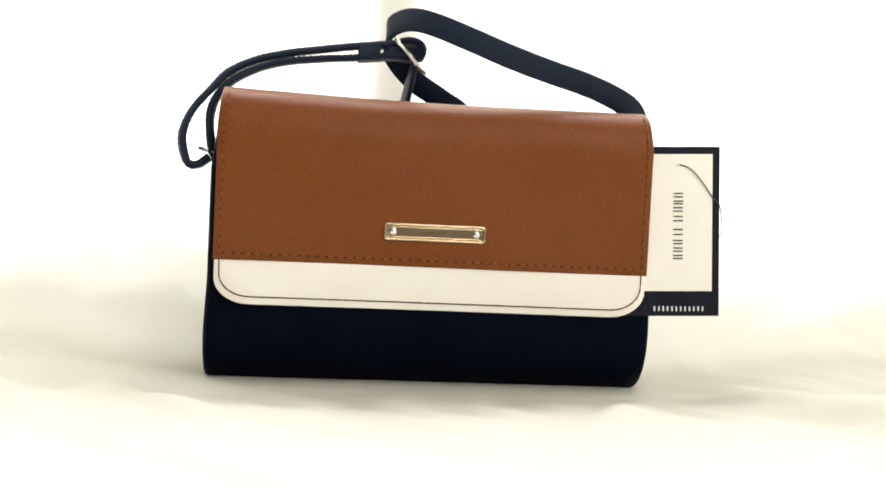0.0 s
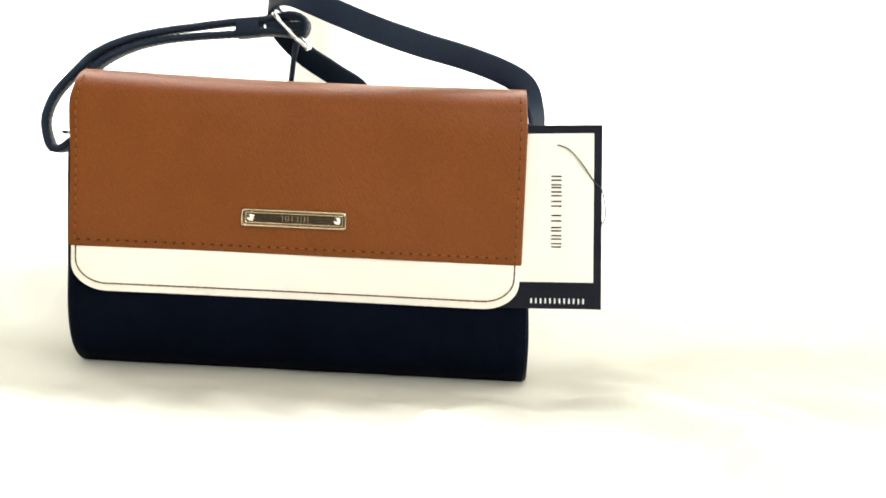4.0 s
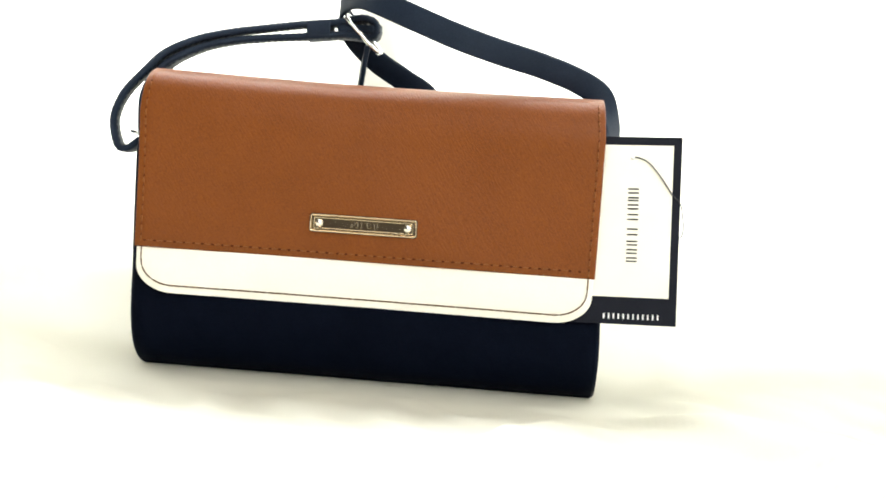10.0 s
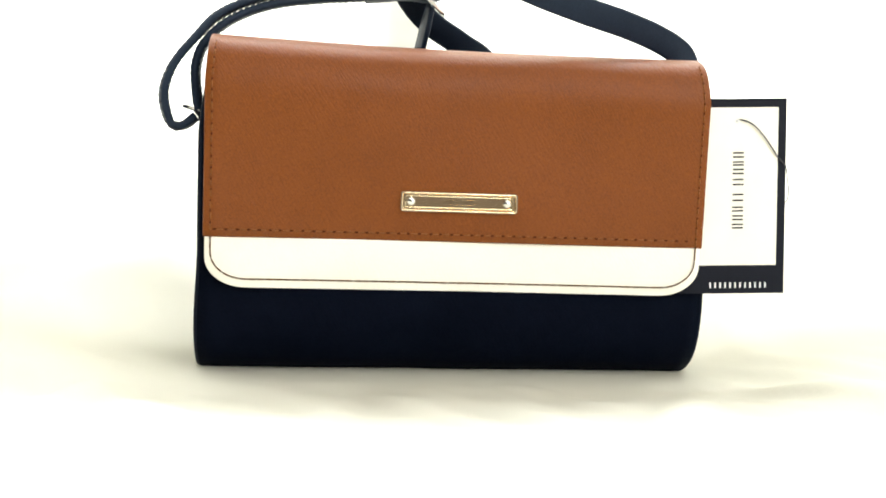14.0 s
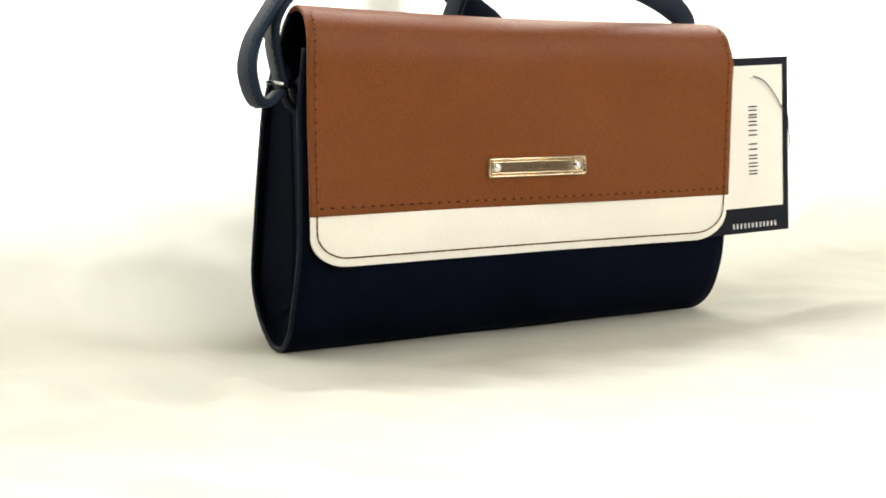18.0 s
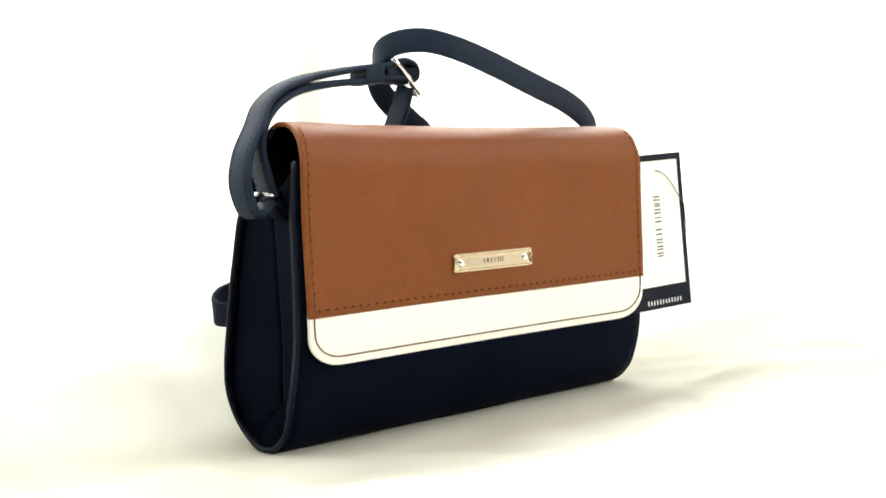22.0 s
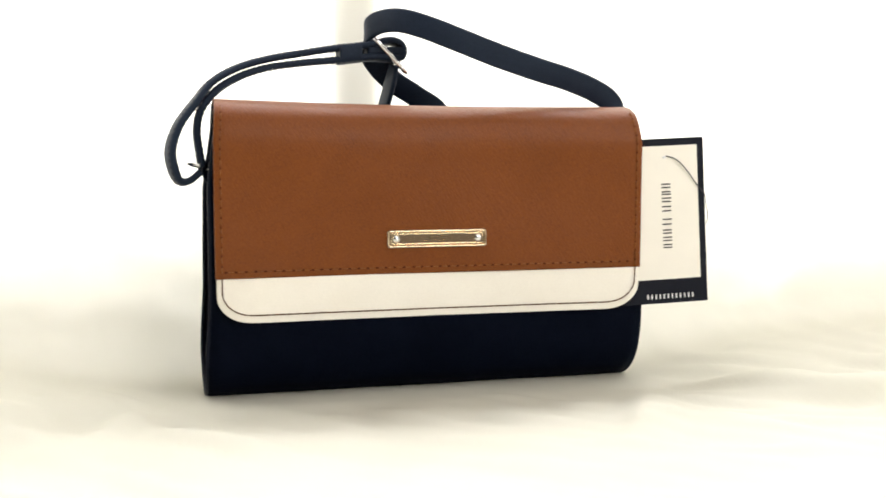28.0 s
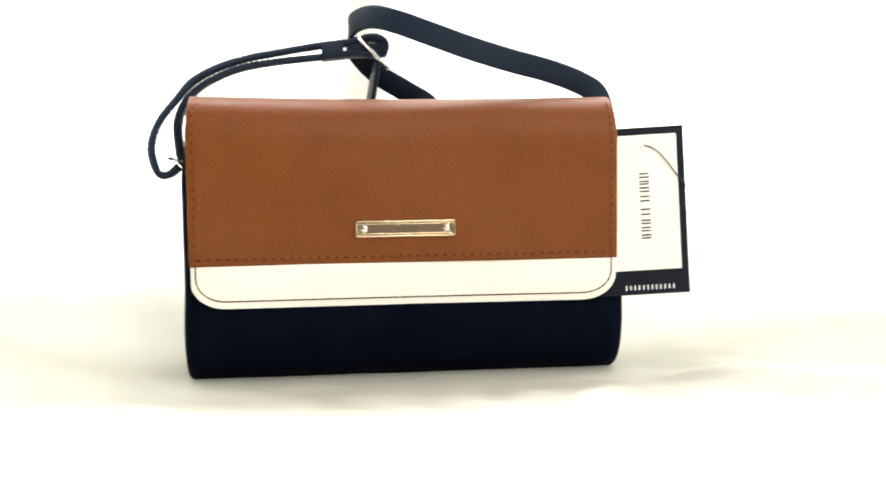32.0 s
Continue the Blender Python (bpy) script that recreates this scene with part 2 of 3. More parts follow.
def shell(name, grid, thick, round_edge=0.0):
    """A closed sheet: grid[i][j] on its outer face, thickened inwards along the grid's normals."""
    g = np.array(grid, float)
    du, dv = np.gradient(g, axis=0), np.gradient(g, axis=1)
    n = np.cross(du, dv)
    n /= np.maximum(np.linalg.norm(n, axis=2, keepdims=True), 1e-12)
    inner = g - n * thick
    a, b = g.shape[:2]
    verts = np.concatenate([g.reshape(-1, 3), inner.reshape(-1, 3)])
    faces = []
    k = a * b
    for i in range(a - 1):
        for j in range(b - 1):
            q = [i * b + j, (i + 1) * b + j, (i + 1) * b + j + 1, i * b + j + 1]
            faces.append(q)
            faces.append([k + v for v in reversed(q)])
    rim = [(i, 0) for i in range(a)] + [(a - 1, j) for j in range(1, b)] + [(i, b - 1) for i in range(a - 2, -1, -1)] + [(0, j) for j in range(b - 2, 0, -1)]
    ids = [i * b + j for i, j in rim]
    for s, e in zip(ids, ids[1:] + ids[:1]):
        faces.append([e, s, k + s, k + e])
    me = mesh_from(name, verts, faces)
    bm = bmesh.new()
    bm.from_mesh(me)
    bpy.data.meshes.remove(me)
    edges = [e for e in bm.edges if len(e.link_faces) == 2 and e.calc_face_angle(0) > 1.0]
    if round_edge:
        bmesh.ops.bevel(bm, geom=edges, offset=round_edge, segments=2, affect="EDGES", profile=0.5)
    bmesh.ops.recalc_face_normals(bm, faces=bm.faces)
    for f in bm.faces:
        f.smooth = True
    return bm


def sweep(name, points, sections, closed=False, ends=True):
    """A solid along points; sections[i] is the ring of points round the i-th."""
    rings = np.array(sections, float)
    n, k = rings.shape[:2]
    verts = rings.reshape(-1, 3)
    faces = []
    for i in range(n if closed else n - 1):
        h = (i + 1) % n
        for j in range(k):
            m = (j + 1) % k
            faces.append([i * k + j, i * k + m, h * k + m, h * k + j])
    if ends and not closed:
        faces.append(list(range(k - 1, -1, -1)))
        faces.append([(n - 1) * k + j for j in range(k)])
    me = mesh_from(name, verts, faces)
    bm = bmesh.new()
    bm.from_mesh(me)
    bpy.data.meshes.remove(me)
    bmesh.ops.recalc_face_normals(bm, faces=bm.faces)
    for f in bm.faces:
        f.smooth = len(f.verts) == 4
    return bm


def directions(points, closed=False):
    p = np.array(points, float)
    d = (np.roll(p, -1, 0) - np.roll(p, 1, 0)) if closed else np.gradient(p, axis=0)
    return d / np.maximum(np.linalg.norm(d, axis=1, keepdims=True), 1e-12)


def tube(name, points, radius, sides=8, closed=False):
    p, d = np.array(points, float), directions(points, closed)
    up = np.array((0.31, 0.22, 0.92))
    rings = []
    for q, t in zip(p, d):
        a = np.cross(t, up)
        a /= np.linalg.norm(a)
        b = np.cross(t, a)
        rings.append([q + radius * (math.cos(s) * a + math.sin(s) * b) for s in np.linspace(0, 2 * math.pi, sides, endpoint=False)])
    return sweep(name, p, rings, closed)


def ribbon(name, rows, width, thick, count):
    """A flat strap with rounded edges. rows: place and the direction of its width."""
    c = smooth_curve(rows, count)
    p, w, d = c[:, :3], c[:, 3:6], directions(c[:, :3])
    shape = []
    h, r = width / 2, thick / 2
    for s in np.linspace(-90, 90, 6):
        shape.append((h - r + r * math.cos(radians(s)), r * math.sin(radians(s))))
    for s in np.linspace(90, 270, 6):
        shape.append((-(h - r) + r * math.cos(radians(s)), r * math.sin(radians(s))))
    rings, frames = [], []
    for q, t, a in zip(p, d, w):
        a = a - t * a.dot(t)
        a /= np.linalg.norm(a)
        n = np.cross(t, a)
        frames.append((q, t, a, n))
        rings.append([q + a * x + n * y for x, y in shape])
    return sweep(name, p, rings), frames


def box(name, size, at=(0, 0, 0), bevel=0.0, segments=2, turn=None):
    bm = bmesh.new()
    bmesh.ops.create_cube(bm, size=1.0)
    for v in bm.verts:
        v.co = Vector((v.co.x * size[0], v.co.y * size[1], v.co.z * size[2]))
    if bevel:
        bmesh.ops.bevel(bm, geom=bm.edges[:], offset=bevel, segments=segments, affect="EDGES", profile=0.5)
    m = Matrix.Translation(at) @ (turn if turn else Matrix())
    bmesh.ops.transform(bm, matrix=m, verts=bm.verts)
    return bm


def stitches(name, line, normals, pitch, long, radius):
    """Short raised threads set one after another along a line on a surface."""
    c = np.array(line, float)
    run = np.concatenate([[0], np.cumsum(np.linalg.norm(np.diff(c, axis=0), axis=1))])
    verts, faces = [], []
    rng = random.Random(name + str(len(c)))
    for s in np.arange(pitch / 2, run[-1] - pitch / 2, pitch):
        ring = []
        j = rng.uniform(-0.08, 0.08) * pitch
        for k, (e, r, lift) in enumerate(((-0.5, 0.25, -0.4), (-0.3, 0.9, 0.35), (0.3, 0.9, 0.35), (0.5, 0.25, -0.4))):
            at = min(max(s + e * long + j, 2e-4), run[-1] - 2e-4)
            q = np.array([np.interp(at, run, c[:, i]) for i in range(3)])
            n = np.array([np.interp(at, run, np.array(normals)[:, i]) for i in range(3)])
            n /= np.linalg.norm(n)
            q2 = np.array([np.interp(at + 1e-4, run, c[:, i]) for i in range(3)])
            q1 = np.array([np.interp(at - 1e-4, run, c[:, i]) for i in range(3)])
            d = (q2 - q1) / np.linalg.norm(q2 - q1)
            a = np.cross(d, n)
            for ang in range(6):
                ring.append(q + n * radius * lift + r * radius * (math.cos(ang * math.pi / 3) * a + math.sin(ang * math.pi / 3) * n))
        base = len(verts)
        verts += ring
        for k in range(3):
            for i in range(6):
                m = (i + 1) % 6
                faces.append([base + k * 6 + i, base + k * 6 + m, base + k * 6 + 6 + m, base + k * 6 + 6 + i])
        faces.append([base + i for i in range(5, -1, -1)])
        faces.append([base + 18 + i for i in range(6)])
    return mesh_from(name, verts, faces)


def thing(name, label, category, at=(0, 0, 0), group=""):
    ob = new(name)
    ob.empty_display_size = 0.02
    ob.location = at
    return tagged(ob, label, category, group)


# ---- the setting: a white cloth, a sheer curtain before a window, a plain room ----
def sheet_height(x, y):
    """Soft folds of the cloth round the bag."""
    h = 0.0
    h += 0.0022 * noise.noise(Vector((x * 7, y * 7, 0.3))) + 0.0022 * noise.noise(Vector((x * 19, y * 19, 1.7))) + 0.0016 * noise.noise(Vector((x * 41, y * 41, 6.2)))
    # narrow soft wrinkles that run away from the bag's front
    u, v = x * 0.80 + y * 0.60, -x * 0.60 + y * 0.80
    h += 0.0023 * noise.noise(Vector((u * 42, v * 9, 3.1))) + 0.0019 * noise.noise(Vector((u * 85, v * 18, 8.4)))
    # away from the bag the cloth climbs gently before it sweeps up
    far = max(0.0, min(1.0, (abs(x) - 0.115) / 0.10))
    back = max(0.0, min(1.0, (y + 0.11) / 0.155))
    h += (0.012 + 0.008 * noise.noise(Vector((x * 5.5, 0.4, 2.2)))) * far * far * (3 - 2 * far) * back * back
    # long folds that run out from beside the bag
    for ox, oy, angle, high, wide, start, stop in FOLDS:
        dx, dy = x - ox, y - oy
        ca, sa = math.cos(radians(angle)), math.sin(radians(angle))
        u, v = dx * ca + dy * sa, -dx * sa + dy * ca
        v += 0.012 * math.sin(u * 16 + ox * 40)
        fade = min(1, max(0, (u - start) / 0.05)) * min(1, max(0, (stop - u) / 0.08))
        h += high * fade * math.exp(-(v / wide) ** 2)
    # winding ridges from the bag's corner towards the near edge of the cloth
    for line, high, near, far in RIDGES:
        best, side, along = 1.0, 1.0, 0.0
        for k in range(len(line) - 1):
            (ax_, ay_), (bx_, by_) = line[k], line[k + 1]
            ux, uy = bx_ - ax_, by_ - ay_
            s = min(1, max(0, ((x - ax_) * ux + (y - ay_) * uy) / (ux * ux + uy * uy)))
            px, py = x - ax_ - s * ux, y - ay_ - s * uy
            if px * px + py * py < best:
                best, side, along = px * px + py * py, ux * py - uy * px, (k + s) / (len(line) - 1)
        wide = near if side < 0 else far
        h += high * math.exp(-best / wide ** 2) * min(1, along * 1.9) * min(1, (1 - along) * 4)
    # flat under the bag
    inside = max(abs(x) / 0.118, abs(y - 0.037) / 0.045)
    keep = min(1, max(0, (inside - 0.95) / 0.35))
    return h * keep


FOLDS = [
    (0.220, -0.010, -24, 0.008, 0.018, 0.00, 0.40),
    (-0.116, 0.015, 206, 0.006, 0.022, 0.00, 0.40),
    (-0.170, -0.010, 192, 0.004, 0.022, 0.00, 0.40),
    (-0.112, 0.004, 236, 0.004, 0.009, 0.00, 0.16),
    (0.050, -0.060, -35, 0.0024, 0.006, 0.00, 0.25),
    (0.100, -0.090, -28, 0.0022, 0.006, 0.00, 0.25),
    (-0.020, -0.100, -20, 0.0016, 0.006, 0.00, 0.20),
    (-0.160, -0.050, 200, 0.0022, 0.007, 0.00, 0.25),
    (-0.100, -0.090, 215, 0.0016, 0.006, 0.00, 0.20),
    (0.020, -0.020, -70, 0.003, 0.009, 0.00, 0.12),
    (-0.060, -0.015, -100, 0.003, 0.009, 0.00, 0.10),
]
RIDGES = [
    ([tuple(q) for q in smooth_curve([(0.112, 0.006), (0.137, -0.018), (0.162, -0.048), (0.181, -0.088), (0.192, -0.14), (0.196, -0.23)], 14)], 0.0170, 0.013, 0.034),
    ([tuple(q) for q in smooth_curve([(0.104, -0.004), (0.090, -0.045), (0.072, -0.085), (0.045, -0.125)], 9)], 0.0050, 0.009, 0.014),
]
xs = np.concatenate([np.linspace(-1.6, -0.5, 18, endpoint=False), np.linspace(-0.5, 0.55, 320, endpoint=False), np.linspace(0.55, 1.6, 18)])
TURN_UP = 0.045  # where the cloth begins to rise
ys = np.concatenate([np.linspace(-0.95, -0.5, 12, endpoint=False), np.linspace(-0.5, TURN_UP, 172)])
verts, faces = [], []
CURTAIN, RISE = 0.126, 0.145
for drop in (0.5, 0.25, 0.03):
    for x in xs:
        verts.append((x, ys[0] - 0.02, G - drop))
for y in ys:
    for x in xs:
        verts.append((x, y, G + sheet_height(x, y)))
# the cloth sweeps up behind the bag in a soft curve and hangs before the window
BACK = [(TURN_UP + (CURTAIN - TURN_UP) * math.sin(a), G + RISE * (1 - math.sqrt(1 - math.sin(a) ** 2.4))) for a in np.linspace(0, math.pi / 2, 50)[1:]]
BACK += [(CURTAIN, z) for z in np.linspace(G + RISE + 0.006, 0.34, 24)]
for y, z in BACK:
    for x in xs:
        up = (z - G) / RISE
        crumple = 0.0050 * noise.noise(Vector((x * 15, z * 17, 2))) + 0.0024 * noise.noise(Vector((x * 37, z * 40, 7))) + 0.0009 * noise.noise(Vector((x * 90, z * 90, 5)))
        crumple *= max(0.0, min(1.0, 1.15 - up)) * min(1.0, up * 6)
        hang = crumple + 0.0010 * math.sin(x * 14 + 1.0) * math.sin(x * 5) * min(1, up) + 0.0012 * noise.noise(Vector((x * 6, z * 3, 4))) * min(1, up)
        low = max(0.0, 1 - up / 0.35)
        verts.append((x, y + hang, z + sheet_height(x, TURN_UP) * low * low - crumple * max(0.0, 1 - up * 2)))
nx = len(xs)
for j in range(len(verts) // nx - 1):
    for i in range(nx - 1):
        q = j * nx + i
        faces.append([q, q + 1, q + nx + 1, q + nx])
sheet = part("ground", mesh_from("ground", verts, faces), SHEER)
tagged(sheet, "white cotton cloth with soft folds under and behind the handbag", "cloth", kind="structure")

# Added cloth strip behind the sheet dims the backlight like a mullion would.
part("dimming_strip", box("dimming_strip", (0.0290, 0.0016, 0.190), (-0.0155, CURTAIN + 0.0042, 0.240), 0.0004), STRIP_CLOTH, sheet, "pale cloth strip added behind the backdrop")
WALL = 0.20
window = tagged(new("window_1"), "white framed window behind the sheer curtain", "window", kind="structure")
# Unseen board added under the cloth bounces light up through it.
for name, size, at in (("window_frame", (0.06, 0.05, 1.9), (-1.33, WALL, 0.95)), ("window_frame", (0.06, 0.05, 1.9), (1.33, WALL, 0.95)),
                       # Low block behind the cloth is added, out of view, to cut backlight.
                       ("window_sill", (2.59, 1.36, 0.04), (0, -0.25, G - 0.0255)), ("window_ledge", (2.59, 0.040, 0.1165), (0, 0.228, G + 0.0528)), ("window_head", (2.72, 0.05, 0.06), (0, WALL, 1.93))):
    part(name, box(name, size, at, 0.003), BOARD_PAINT if name in ("window_sill", "window_ledge") else PAINT_FRAME, window)
# Unseen walls; their tones stand in for room brightness in the plate's reflection.
for name, size, at in (("wall_north", (0.25, 0.1, 2.6), (-1.485, WALL, 0.7)), ("wall_north_east", (0.25, 0.1, 2.6), (1.485, WALL, 0.7)),
                       ("wall_west", (0.1, 2.8, 2.62), (-1.66, -1.15, 0.7)), ("wall_east", (0.1, 2.8, 2.62), (1.66, -1.15, 0.7)),
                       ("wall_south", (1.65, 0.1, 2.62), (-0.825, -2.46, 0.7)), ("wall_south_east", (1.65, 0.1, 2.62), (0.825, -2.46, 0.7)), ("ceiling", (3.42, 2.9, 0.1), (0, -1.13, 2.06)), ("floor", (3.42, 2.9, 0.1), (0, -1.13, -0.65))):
    ob = part(name, box(name, size, at), PAINT if name == "ceiling" else UNSEEN_FLOOR if name == "floor" else PAINT if name == "wall_east" else UNSEEN_BRIGHT if name == "wall_south_east" else UNSEEN_DARK)
    tagged(ob, "plain white painted ceiling of the room" if name == "ceiling" else "unseen dark brown floor, toned for reflections" if name == "floor" else "unseen white wall, toned for reflections" if name == "wall_east" else "unseen lighter half of the south wall, toned for reflections" if name == "wall_south_east" else "unseen dark taupe wall, toned for reflections", name.split("_")[0], kind="structure")


# ---- the handbag ----
bag = thing("handbag", "small navy leather handbag with tan flap and cream band, upright", "handbag", (0, 0.035, G))
BAG = Matrix.Translation((0, -0.035, -G))


# the body stands a little to one side under its flap
SHIFT = {"body_panel": 0.0010, "piping": 0.0010, "gusset": 0.0010, "seam_ridge": 0.0010, "front_edge": 0.0018, "lining": 0.0018, "flap": 0.0005, "flap_band": 0.0005}


def bag_part(name, data, material, parent=None, label=""):
    ob = part(name, data, material, parent or bag, label)
    if parent is None or parent == bag:
        ob.matrix_basis = BAG @ Matrix.Translation((SHIFT.get(name, 0.0), 0, 0))
    return ob


# outline of the side, from the front's top edge down, under and up the back
OUTLINE = smooth_curve([(-0.0005, 0.1225), (0.0, 0.105), (0.0015, 0.075), (0.0035, 0.050), (0.0065, 0.032), (0.0100, 0.020), (0.0150, 0.0090), (0.0205, 0.0028),
                        (0.0270, -0.0012), (0.0345, -0.0030), (0.0415, -0.0022), (0.0485, 0.0010), (0.0555, 0.0058), (0.0625, 0.0135), (0.0675, 0.0250), (0.0670, 0.040),
                        (0.0615, 0.060), (0.0545, 0.080), (0.0450, 0.1035), (0.0355, 0.1205), (0.026, 0.1325), (0.0165, 0.1385)], 96)


def half_width(y, z):
    draw = max(0.0, min(1.0, (z - 0.012) / 0.040))
    return 0.1108 - 0.0018 * draw * draw * (3 - 2 * draw) - 0.0036 * max(0.0, min(1.0, (z - 0.100) / 0.028))


across = np.linspace(-1, 1, 41)
grid = []
for k, (y, z) in enumerate(OUTLINE):
    hw = half_width(y, z)
    grid.append([(u * hw, y + 0.0006 * math.sin(u * 9 + k * 0.1) * (1 - abs(u)), max(z, G + 0.0002) - 0.0019 * (u + 1) / 2 * max(0, min(1, (z - 0.11) / 0.03))) for u in across])
bag_part("body_panel", shell("body_panel", [list(r) for r in grid], -0.0016), NAVY)

for side in (-1, 1):
    bag_part("piping", tube("piping", [(side * (half_width(y, z) + 0.0004), y, max(z, G + 0.0013)) for y, z in OUTLINE], 0.0013, 8), PIPING)
    # the side gusset, sunk a little inside the piping and creased towards its foot
    rows = []
    keep = [(y, z) for y, z in OUTLINE if z < 0.124 or y < 0.01]
    for s in np.linspace(1.0, 0.0, 10):
        row = []
        for y, z in keep:
            spine = (0.026 + 0.10 * (0.06 - z) * 0.1, min(max(z, 0.018), 0.112))
            py, pz = spine[0] + (y - spine[0]) * s, spine[1] + (z - spine[1]) * s
            crease = 0.0011 * math.sin(abs(y - 0.036) * 420) * max(0, 1 - (pz - G) / 0.03)
            sink = 0.0022 + 0.0030 * (1 - s) ** 1.5
            row.append((side * (half_width(y, z) - sink + crease), py, pz))
        rows.append(row)
    if side > 0:
        rows = [r[::-1] for r in rows]
    bag_part("gusset", shell("gusset", rows, 0.0012), GUSSET)
    ridge = [(side * (half_width(y, z) - 0.0012), y + 0.0042, z) for y, z in OUTLINE[:36] if z > 0.012]
    bag_part("seam_ridge", tube("seam_ridge", ridge, 0.0011, 8), PIPING)
    # solid lining block stands in for the dark gap between gusset top and flap
    inner = [(0.006, 0.10), (0.001, 0.120), (-0.001, 0.128), (0.005, 0.135), (0.014, 0.1375), (0.0235, 0.1358), (0.029, 0.1285), (0.033, 0.120), (0.040, 0.108), (0.03, 0.10)]
    verts = [(side * 0.1035, y, z) for y, z in inner] + [(-side * 0.0005, y, z) for y, z in inner]
    m = len(inner)
    faces = [list(range(m)), [m + i for i in range(m - 1, -1, -1)]] + [[i, (i + 1) % m, m + (i + 1) % m, m + i] for i in range(m)]
    bm = bmesh.new()
    me = mesh_from("lining", verts, faces, False)
    bm.from_mesh(me)
    bmesh.ops.recalc_face_normals(bm, faces=bm.faces)
    bag_part("lining", bm, LINING)
    # front edge fold that stands above the gusset
    bag_part("front_edge", box("front_edge", (0.0026, 0.0030, 0.060), (side * 0.1055, 0.0035, 0.090), 0.0011), NAVY)

# the flap: tan leather from the back over the top and down the front
FLAP = smooth_curve([(0.0235, 0.1375), (0.0185, 0.1400), (0.0130, 0.1408), (0.0075, 0.1398), (0.0010, 0.1368), (-0.0040, 0.1318), (-0.0064, 0.1262), (-0.0073, 0.1190),
                     (-0.0064, 0.1080), (-0.0050, 0.0950), (-0.0036, 0.0790), (-0.0026, 0.0660), (-0.0022, 0.0560)], 60)
BAND = smooth_curve([(-0.0016, 0.064), (-0.0012, 0.056), (-0.0006, 0.048), (0.0004, 0.0405), (0.0013, 0.0345)], 26)


def flap_skew(x):
    """The flap is drawn in a little between its ends."""
    return -0.0016 + 0.0034 * (1 - (x / 0.1075) ** 2)


def flap_half(y, z):
    return 0.1072 - 0.0012 * max(0, min(1, (z - 0.12) / 0.02))


def flap_point(x, y, z):
    # both ends lie closer to the body towards the top, the end with the tag most
    y += (0.0016 + 0.0014 * max(0.0, min(1.0, (x - 0.02) / 0.085)) ** 2) * max(0.0, min(1.0, (z - 0.070) / 0.040)) * max(0.0, min(1.0, (0.141 - z) / 0.012))
    sag = -0.0010 * math.cos(x / 0.108 * math.pi / 2) if z > 0.132 else 0
    return (x, y + flap_skew(x) + 0.0006 * math.sin(x * 40 + z * 60), z + sag * min(1, (z - 0.132) / 0.006) - 0.0017 * (x + 0.107) / 0.214 * max(0, min(1, (z - 0.09) / 0.05)))


grid = [[flap_point(u * flap_half(y, z), y, z) for u in across[::-1]] for y, z in FLAP]
flap = bag_part("flap", shell("flap", grid, -0.0021, 0.0006), TAN, None, "tan crosshatched leather flap")

flap_inside = []
for (y, z), (_, dy, dz) in zip(FLAP, directions(np.column_stack([np.zeros(len(FLAP)), FLAP]))):
    ny, nz = -dz, dy
    if ny * (0.014 - y) + nz * (0.095 - z) < 0:
        ny, nz = -ny, -nz
    flap_inside.append([flap_point(u * (flap_half(y, z) - 0.0004), y, z) for u in across[::-1]])
    flap_inside[-1] = [(q[0], q[1] + ny * 0.0024, q[2] + nz * 0.0024) for q in flap_inside[-1]]
bag_part("flap_lining", shell("flap_lining", flap_inside, -0.0004), LINING, flap, "black fabric lining inside the flap")


def band_half(z):
    r = 0.017
    low = 0.0345
    if z >= low + r * 0.75:
        return 0.1066
    k = (z - low) / (r * 0.75)
    return 0.1066 - r * (1 - math.sqrt(max(0, 1 - (1 - k) ** 2)))


zs = [0.064, 0.060, 0.056, 0.052, 0.0495] + [0.0345 + 0.01275 * (1 - math.cos(a)) for a in np.linspace(math.pi / 2, 0, 14)]


def band_y(z):
    return float(np.interp(z, BAND[::-1, 1], BAND[::-1, 0]))


grid = [[(u * band_half(z), band_y(z) + flap_skew(u * band_half(z)), z) for u in across[::-1]] for z in zs]
band = bag_part("flap_band", shell("flap_band", grid, -0.0020, 0.0005), CREAM, None, "cream leather band along the flap's lower edge")

# stitching
def front_of(x, z, off=0.0001):
    y = float(np.interp(z, FLAP[::-1, 1][:40], FLAP[::-1, 0][:40]))
    p = flap_point(x, y, z)
    return (p[0], p[1] - off, p[2])


row = [front_of(x, 0.0592) for x in np.linspace(-0.1045, 0.1045, 60)]
# Raised dark dabs stand in for the shaded needle holes between stitches.
bag_part("stitching", stitches("bottom_seam", row, [(0, -1, 0)] * 60, 0.0045, 0.0014, 0.00042), BOTTOM_HOLES, flap, "row of dark needle holes")
bag_part("stitching", stitches("bottom_thread", [(x + 0.00225, y + 0.00008, z) for x, y, z in row[:-2]], [(0, -1, 0)] * 58, 0.0045, 0.0030, 0.00030), TAN_THREAD, flap, "row of tan thread stitches")
fd = directions(np.column_stack([np.zeros(len(FLAP)), FLAP]))
